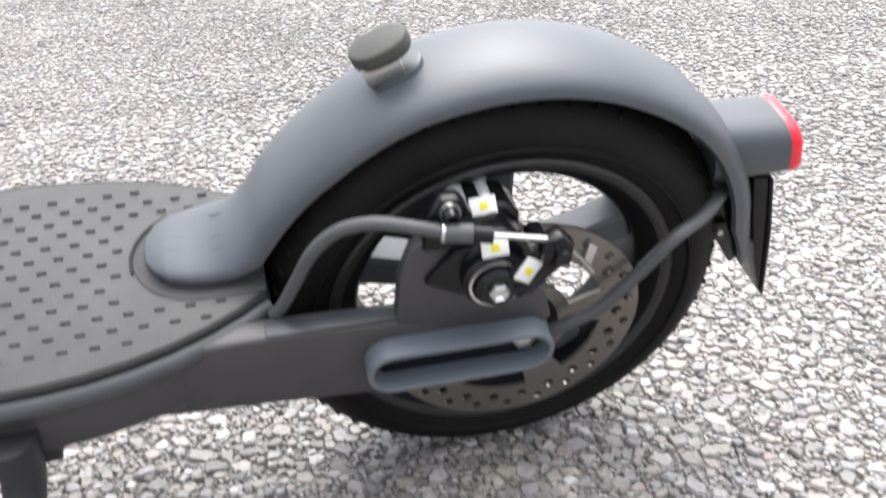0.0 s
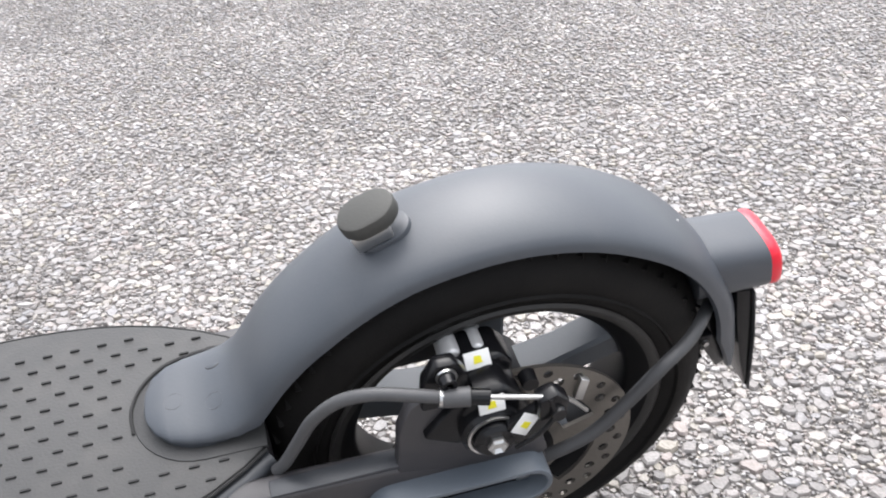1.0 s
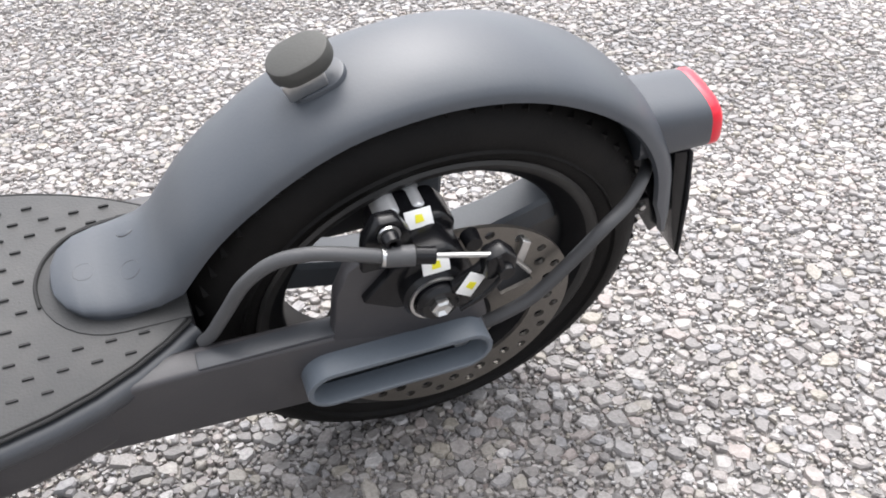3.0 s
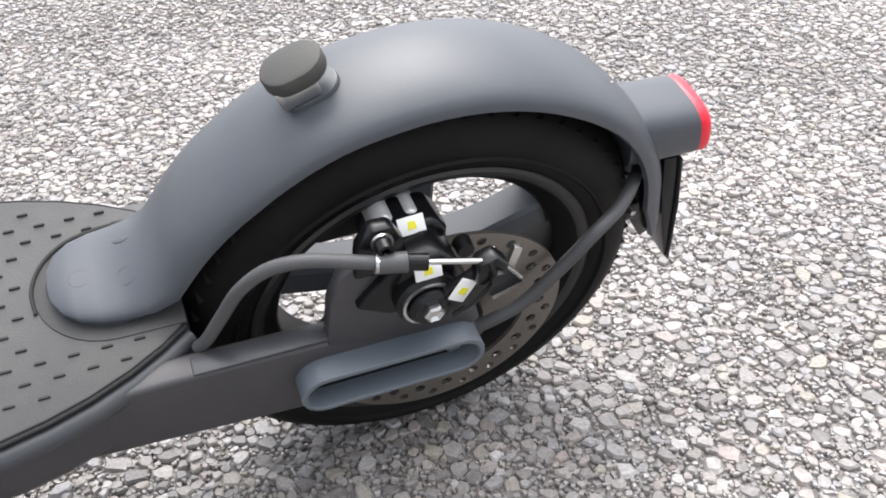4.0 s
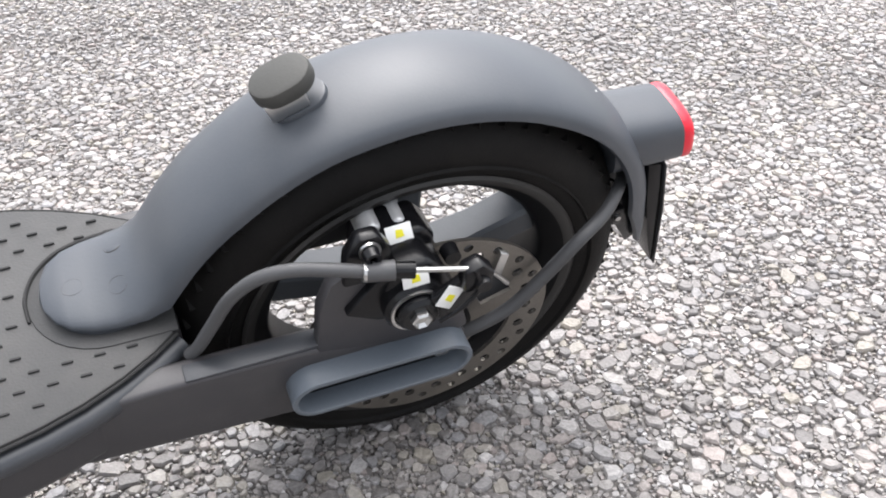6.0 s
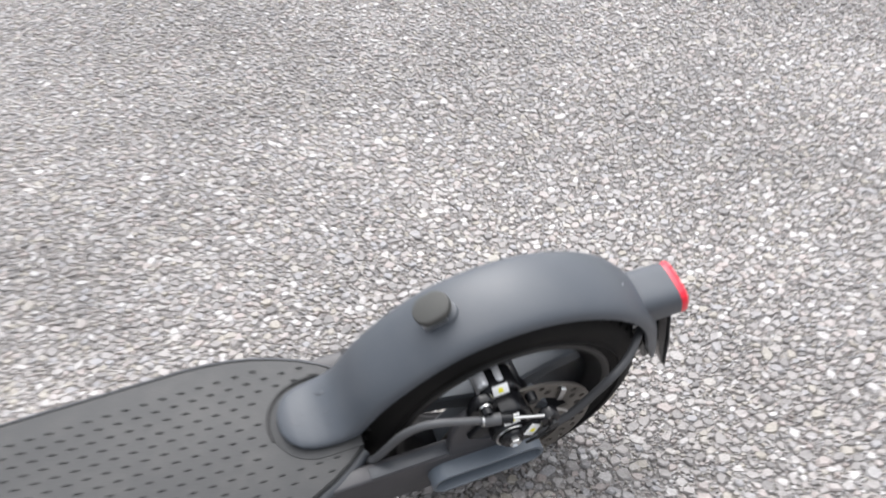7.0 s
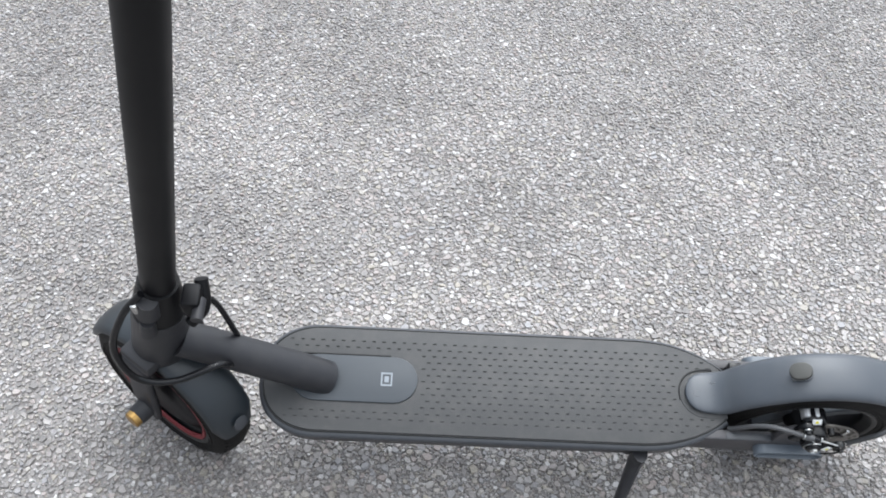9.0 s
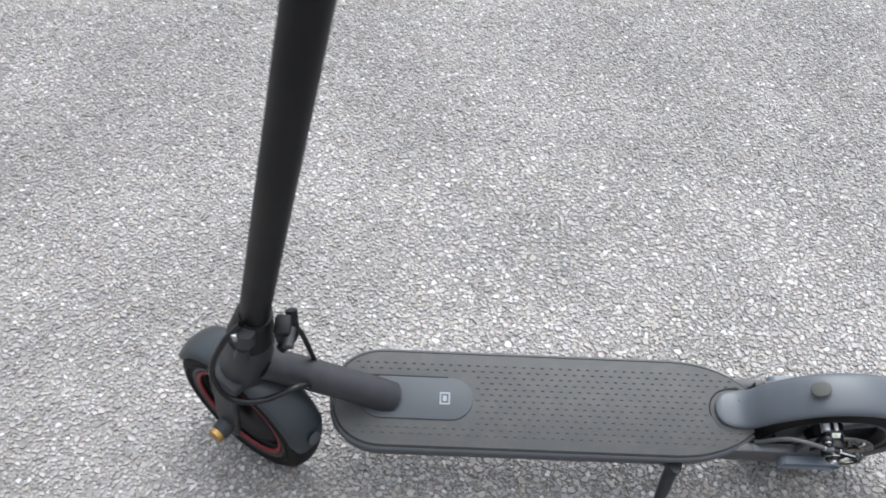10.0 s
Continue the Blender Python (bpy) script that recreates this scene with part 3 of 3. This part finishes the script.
# ---- kickstand ----
stand = new("kickstand")
stand.parent = scooter
part("pivot", box(-0.215, -0.188, -0.062, -0.035, BODY - 0.006, BODY + 0.004, 0.002), M_NECK, stand)
part("leg", tube([(-0.200, -0.064, 0.121), (-0.201, -0.070, 0.100), (-0.207, -0.090, 0.072), (-0.2155, -0.116, 0.042)], (0.0150, 0.0090), 12, 6, squash=0.6), M_NECK, stand, "grey metal kickstand leg")
part("rubber_foot", tube([(-0.2138, -0.110, 0.049), (-0.2177, -0.1225, 0.0355)], 0.0105, 12, 1), M_BLACK, stand)

# ---- neck, stem and front fork ----
LOW, TOP = Vector((-0.755, 0.012, 0.107)), Vector((-0.585, -0.014, 0.90))
AX = (TOP - LOW).normalized()


def on_axis(h):
    return LOW + AX * h


part("neck_tube", tube([(-0.560, 0, 0.138), (-0.585, 0, 0.160), (-0.640, 0, 0.200), (-0.705, 0, 0.245)], (0.0205, 0.0195), 24, 8), M_NECK, scooter, "dark grey neck tube rising from the deck")
part("head_tube", tube([tuple(on_axis(0.095)), tuple(on_axis(0.215))], (0.031, 0.027), 28, 1), M_NECK, scooter, "dark grey head tube")
part("folding_base", tube([tuple(on_axis(0.215)), tuple(on_axis(0.275))], (0.026, 0.0190), 28, 1), M_STEM, scooter)
part("stem", tube([tuple(on_axis(0.24)), tuple(on_axis(0.95))], 0.0162, 28, 1), M_STEM, scooter, "tall black handlebar stem")
latch = part("fold_latch", moved(box(-0.009, 0.009, -0.012, 0.012, -0.016, 0.016, 0.004), Matrix.Translation(on_axis(0.25) + Vector((0.034, -0.008, 0)))), M_STEM, scooter, "black folding latch")
part("latch_bolt", tube([tuple(on_axis(0.255) + Vector((0.04, -0.03, 0))), tuple(on_axis(0.255) + Vector((0.04, -0.008, 0)))], 0.006, 10, 1), M_NECK, latch)

steer = new("front_assembly")
steer.parent = scooter
steer.matrix_local = Matrix.Translation((-0.741, 0.001, R - 0.003)) @ Matrix.Rotation(radians(-36), 4, AX) @ Matrix.Translation((0, 0, -R))
front_wheel = wheel(steer, "front_wheel", (), M_RIM, motor=True)


def front_fender():
    bm = bmesh.new()
    rows_ = []
    for deg in range(10, 167, 6):
        a = radians(deg)
        edge = 1.0
        if deg < 22:
            edge = 0.75 + 0.25 * (deg - 8) / 14
        if deg > 152:
            edge = 0.75 + 0.25 * (167 - deg) / 14
        ro, ri = [], []
        for k in range(13):
            u = -1 + 2 * k / 12
            y = math.sin(u * math.pi / 2) * 0.028 * edge
            r = 0.1115 - 0.011 * (1 - math.cos(u * math.pi / 2) ** 0.8 if abs(u) < 1 else 1)
            ro.append(bm.verts.new((r * math.cos(a), y, R + r * math.sin(a))))
            ri.append(bm.verts.new(((r - 0.0025) * math.cos(a), y * 0.93, R + (r - 0.0025) * math.sin(a))))
        rows_.append((ro, ri))
    for (a, b), (c, d) in zip(rows_, rows_[1:]):
        for k in range(12):
            bm.faces.new((a[k], a[k + 1], c[k + 1], c[k]))
            bm.faces.new((b[k], b[k + 1], d[k + 1], d[k]))
        for k in (0, 12):
            bm.faces.new((a[k], c[k], d[k], b[k]))
    for ro, ri in (rows_[0], rows_[-1]):
        for k in range(12):
            bm.faces.new((ro[k], ro[k + 1], ri[k + 1], ri[k]))
    return bm


part("front_fender", front_fender(), M_FENDDARK, steer, "black front fender")
for side in (-1, 1):
    part("fork_leg", prism([(-0.016, 0.088), (0.016, 0.088), (0.020, 0.125), (0.022, 0.215), (-0.012, 0.222), (-0.018, 0.125)], side * 0.035, side * 0.044, "y", 0.004, 3), M_NECK, steer)
    part("axle_sleeve", lathe([(side * 0.040, 0), (side * 0.040, 0.0125), (side * 0.057, 0.0120), (side * 0.059, 0.0105), (side * 0.059, 0)], (0, 0, R), 12, closed=False), M_NECK, steer, "dark axle sleeve")
    part("axle_nut", lathe([(side * 0.0585, 0.0), (side * 0.0585, 0.0105), (side * 0.0650, 0.0105), (side * 0.0664, 0.0088), (side * 0.0664, 0)], (0, 0, R), 12, closed=False), M_BRASS, steer, "brass-coloured axle nut")
    part("wheel_stripe", lathe([(side * 0.0205, 0.0670), (side * 0.0232, 0.0675), (side * 0.0242, 0.0700), (side * 0.0240, 0.0722), (side * 0.0215, 0.0725)], (0, 0, R), 72), M_REDPAD, front_wheel, "thin dull red ring round the rim")
part("fork_crown", box(-0.018, 0.026, -0.042, 0.042, 0.208, 0.226, 0.006), M_NECK, steer)

part("fender_reflector", moved(lathe([(0.0, 0), (0.0, 0.009), (0.0010, 0.009), (0.0014, 0.0075), (0.0014, 0)], (0, 0, 0), 22, "z", closed=False), Matrix.Translation((0.1085, 0, R + 0.036)) @ Matrix.Rotation(radians(71), 4, "Y")), M_FRAME, steer, "round grey reflector")

# cables round the head tube
front_cable = new("front_cable")
front_cable.parent = scooter
part("sheath", tube([tuple(on_axis(0.285) + Vector((-0.012, -0.018, 0))), tuple(on_axis(0.255) + Vector((-0.028, -0.028, 0))), tuple(on_axis(0.205) + Vector((-0.036, -0.044, 0))), tuple(on_axis(0.158) + Vector((-0.014, -0.058, 0))), tuple(on_axis(0.140) + Vector((0.024, -0.054, 0))), tuple(on_axis(0.138) + Vector((0.066, -0.034, 0))), (-0.652, -0.010, 0.196)], 0.0036, 12), M_BLACK, front_cable, "black cable looping round the head tube")
part("far_sheath", tube([tuple(on_axis(0.235) + Vector((0.034, -0.002, 0))), tuple(on_axis(0.21) + Vector((0.052, 0.008, 0))), (-0.650, 0.014, 0.224)], 0.0032, 10), M_BLACK, front_cable)
part("cable_clip", box(on_axis(0.27).x - 0.020, on_axis(0.27).x - 0.014, -0.024, -0.018, on_axis(0.27).z - 0.012, on_axis(0.27).z + 0.004, 0.001), M_STEEL, front_cable)
for h, ya, r_ in ((0.262, -0.020, 0.012), (0.262, 0.022, 0.011), (0.225, -0.026, 0.009)):
    part("hinge_ear", tube([tuple(on_axis(h - 0.016) + Vector((-0.006, ya, 0))), tuple(on_axis(h + 0.012) + Vector((-0.006, ya, 0)))], (r_, r_ * 0.8), 14, 1), M_NECK, scooter)
part("latch_lever", tube([tuple(on_axis(0.228) + Vector((0.034, -0.022, 0))), tuple(on_axis(0.243) + Vector((0.044, -0.010, 0))), tuple(on_axis(0.262) + Vector((0.038, 0.010, 0)))], (0.0060, 0.0068), 12, 6), M_STEM, scooter)

# ---- ground ----


def stone_material(name, far=False, single=False, cells=105.0, shade=1.0):
    m = bpy.data.materials.new(name)
    m.use_nodes = True
    n, l = m.node_tree.nodes, m.node_tree.links
    b = n["Principled BSDF"]
    ramp = n.new("ShaderNodeValToRGB")
    cols = [(0.0, (0.13, 0.125, 0.12)), (0.13, (0.21, 0.20, 0.192)), (0.27, (0.28, 0.265, 0.25)), (0.38, (0.27, 0.274, 0.283)), (0.5, (0.325, 0.31, 0.292)), (0.6, (0.325, 0.28, 0.258)), (0.7, (0.36, 0.35, 0.338)), (0.82, (0.315, 0.292, 0.238)), (0.9, (0.41, 0.40, 0.386)), (1.0, (0.55, 0.545, 0.535))]
    while len(ramp.color_ramp.elements) < len(cols):
        ramp.color_ramp.elements.new(0.5)
    for e, (p, c) in zip(ramp.color_ramp.elements, cols):
        e.position, e.color = p, (*[(g + (v - g) * 0.76) * k for v, g, k in zip(c, (0.296, 0.288, 0.278), (1.00, 0.97, 0.965))], 1)
    tc = n.new("ShaderNodeTexCoord")
    fine = n.new("ShaderNodeTexNoise")
    fine.inputs["Scale"].default_value, fine.inputs["Detail"].default_value = 520.0, 8.0
    l.new(tc.outputs["Object"], fine.inputs["Vector"])
    wide = n.new("ShaderNodeTexNoise")
    wide.inputs["Scale"].default_value, wide.inputs["Detail"].default_value = 3.0, 5.0
    l.new(tc.outputs["Object"], wide.inputs["Vector"])
    if far:
        vor = n.new("ShaderNodeTexVoronoi")
        vor.inputs["Scale"].default_value = cells
        l.new(tc.outputs["Object"], vor.inputs["Vector"])
        sep = n.new("ShaderNodeSeparateColor")
        l.new(vor.outputs["Color"], sep.inputs[0])
        l.new(sep.outputs[0], ramp.inputs[0])
        edge = n.new("ShaderNodeTexVoronoi")
        edge.feature = "DISTANCE_TO_EDGE"
        edge.inputs["Scale"].default_value = cells
        l.new(tc.outputs["Object"], edge.inputs["Vector"])
        height = edge.outputs["Distance"]
    elif single:
        info = n.new("ShaderNodeObjectInfo")
        l.new(info.outputs["Random"], ramp.inputs[0])
        height = fine.outputs[0]
    else:
        geo = n.new("ShaderNodeNewGeometry")
        l.new(geo.outputs["Random Per Island"], ramp.inputs[0])
        height = fine.outputs[0]
    add = n.new("ShaderNodeMath")
    add.operation = "ADD"
    l.new(fine.outputs[0], add.inputs[0])
    l.new(wide.outputs[0], add.inputs[1])
    mr = n.new("ShaderNodeMapRange")
    mr.inputs[1].default_value, mr.inputs[2].default_value = 0.5, 1.5
    mr.inputs[3].default_value, mr.inputs[4].default_value = 0.48 * shade, 1.38 * shade
    l.new(add.outputs[0], mr.inputs[0])
    mul = n.new("ShaderNodeMix")
    mul.data_type, mul.blend_type = "RGBA", "MULTIPLY"
    mul.inputs[0].default_value = 1.0
    l.new(ramp.outputs[0], mul.inputs[6])
    l.new(mr.outputs[0], mul.inputs[7])
    last = mul.outputs[2]
    if far:
        cut = n.new("ShaderNodeMapRange")
        cut.inputs[1].default_value, cut.inputs[2].default_value = 0.02, 0.12
        l.new(height, cut.inputs[0])
        gap = n.new("ShaderNodeMix")
        gap.data_type = "RGBA"
        l.new(cut.outputs[0], gap.inputs[0])
        gap.inputs[6].default_value = (0.09, 0.085, 0.08, 1)
        l.new(last, gap.inputs[7])
        last = gap.outputs[2]
    l.new(last, b.inputs["Base Color"])
    b.inputs["Roughness"].default_value = 0.42
    bp = n.new("ShaderNodeBump")
    bp.inputs["Strength"].default_value, bp.inputs["Distance"].default_value = (0.8, 0.42 / cells) if far else (0.7, 0.0008)
    l.new(height, bp.inputs["Height"])
    l.new(bp.outputs[0], b.inputs["Normal"])
    return m


M_STONE = stone_material("road_stones")
M_ONE_STONE = stone_material("single_road_stone", single=True)
M_ROAD = stone_material("stony_road", far=True, shade=0.86)
M_BITUMEN = stone_material("gritty_bitumen", far=True, cells=330.0, shade=0.82)

gm = bmesh.new()
bmesh.ops.create_grid(gm, x_segments=2, y_segments=2, size=400.0)
ground = obj("ground", gm, M_ROAD, None, smooth=False)
ground.location = (0, 0, -0.0085)
tagged(ground, "pale stony asphalt reaching far away", "ground", kind="structure")


def scatter(x0, x1, y0, y1, passes, seed, leave=()):
    """Places stones side by side with gaps between, the large ones first: rows of x, y, radius."""
    rng = np.random.default_rng(seed)
    cell = 0.0007
    taken = np.zeros((int((x1 - x0) / cell) + 40, int((y1 - y0) / cell) + 40), bool)
    for a0, a1, b0, b1 in leave:
        taken[int((a0 - x0) / cell) + 20:int((a1 - x0) / cell) + 20, int((b0 - y0) / cell) + 20:int((b1 - y0) / cell) + 20] = True
    discs = {}
    for k in range(1, 18):
        g = np.arange(-k, k + 1)
        discs[k] = (g[:, None] ** 2 + g[None] ** 2) <= k * k + 0.5
    placed = []
    for radius, cover in passes:
        n = int(cover * (x1 - x0) * (y1 - y0) / (math.pi * radius ** 2))
        cx, cy = rng.uniform(x0, x1, n), rng.uniform(y0, y1, n)
        rr = radius * rng.uniform(0.78, 1.25, n)
        ix, iy = ((cx - x0) / cell).astype(int) + 20, ((cy - y0) / cell).astype(int) + 20
        kk = np.clip((rr * 0.93 / cell).astype(int), 1, 17)
        free = ~taken[ix, iy]
        for i, j, k, x, y, r in zip(ix[free].tolist(), iy[free].tolist(), kk[free].tolist(), cx[free].tolist(), cy[free].tolist(), rr[free].tolist()):
            w = taken[i - k:i + k + 1, j - k:j + k + 1]
            d = discs[k]
            if not (w & d).any():
                w |= d
                placed.append((x, y, r))
    return np.array(placed)


def stone_mesh(rows, sides, seed, fine, rings=2):
    """Worn road stones: uneven flat tops with broken shoulders, all in one mesh."""
    rng = np.random.default_rng(seed)
    n = len(rows)
    turn = (np.arange(sides)[None] + rng.uniform(-0.46, 0.46, (n, sides))) * 2 * np.pi / sides + rng.uniform(0, 6.28, (n, 1))
    rad = rows[:, 2:3] * (1 + rng.uniform(-0.26, 0.24, (n, sides)))
    long_ = rng.uniform(0.98, 1.28, (n, 1))
    u, v = rad * np.cos(turn) * long_, rad * np.sin(turn) / long_ * 1.08
    spin = rng.uniform(0, 6.28, (n, 1))
    u, v = u * np.cos(spin) - v * np.sin(spin), u * np.sin(spin) + v * np.cos(spin)
    top = rng.uniform(-0.0014, 0.0008, (n, 1)) - (0.0006 if fine else 0.0)
    lean = rng.normal(0, 0.10, (n, 2))
    loops = []
    steps = [(rng.uniform(0.68, 0.90, (n, 1)), 0.0), (1.0, -0.30), (1.02, -1.1)] if rings == 2 else [(rng.uniform(0.66, 0.86, (n, 1)), 0.0), (1.04, -0.9)]
    for scale, drop in steps:
        pu, pv = u * scale, v * scale
        z = top + lean[:, :1] * pu + lean[:, 1:] * pv + drop * rows[:, 2:3] + rng.uniform(-0.05, 0.05, (n, sides)) * rows[:, 2:3]
        loops.append(np.stack([pu + rows[:, :1], pv + rows[:, 1:2], z], -1))
    m = len(loops)
    verts = np.stack(loops, 1).reshape(-1, 3)
    tri = [(0, k, k + 1) for k in range(1, sides - 1)]
    for q in range(m - 1):
        for k in range(sides):
            a, b = q * sides + k, q * sides + (k + 1) % sides
            tri += [(a, a + sides, b), (b, a + sides, b + sides)]
    faces = (np.array(tri)[None] + (np.arange(n) * m * sides)[:, None, None]).reshape(-1, 3)
    me = bpy.data.meshes.new("road_stones")
    me.vertices.add(len(verts))
    me.vertices.foreach_set("co", verts.ravel())
    me.loops.add(faces.size)
    me.loops.foreach_set("vertex_index", faces.ravel().astype(np.int32))
    me.polygons.add(len(faces))
    me.polygons.foreach_set("loop_start", np.arange(0, faces.size, 3, dtype=np.int32))
    me.update(calc_edges=True)
    me.shade_flat()
    me.materials.append(M_STONE)
    return me


bed = obj("road_bed", prism([(-1.7, -0.50), (1.2, -0.50), (1.2, 2.0), (-1.7, 2.0)], -0.0080, -0.0026, "z"), M_BITUMEN, None, smooth=False)
tagged(bed, "dark bitumen between the road stones", "road", kind="structure")
NEAR = (-0.60, 0.68, -0.20, 0.70)
STONES = "grey, beige and pinkish worn stones bedded in asphalt"
near = scatter(*NEAR, ((0.0050, 0.28), (0.0036, 0.9), (0.0024, 1.8), (0.0014, 2.0)), 3)
large = near[:, 2] > 0.0028
# stones beside the tail, each one a piece of the road bed
single = large & (near[:, 0] > 0.13) & (near[:, 0] < 0.27) & (near[:, 1] > -0.13) & (near[:, 1] < 0.02)
kinds = []
for k in range(16):
    me = stone_mesh(np.array([(0.0, 0.0, 0.004)]), 8, 40 + k, False)
    me.name = "stone"
    me.materials[0] = M_ONE_STONE
    kinds.append(me)
rng = random.Random(11)
for k, (x, y, r) in enumerate(near[single][:300].tolist()):
    ob = new("stone", kinds[k % 16])
    ob.parent = bed
    ob.matrix_local = Matrix.Translation((x, y, rng.uniform(-0.0006, 0.0006))) @ Matrix.Rotation(rng.uniform(0, 6.28), 4, "Z") @ Matrix.Scale(r / 0.004, 4)
far = scatter(-1.7, 1.2, -0.50, 2.0, ((0.0050, 0.28), (0.0036, 1.0), (0.0025, 1.3)), 5, leave=(NEAR,))
rest_large = large.copy()
rest_large[np.flatnonzero(single)[:300]] = False
for lot in (stone_mesh(near[rest_large], 8, 21, False), stone_mesh(near[~large], 5, 22, True, 1), stone_mesh(far, 5, 23, False, 1)):
    tagged(new("road_stones", lot), STONES, "gravel", kind="stuff")
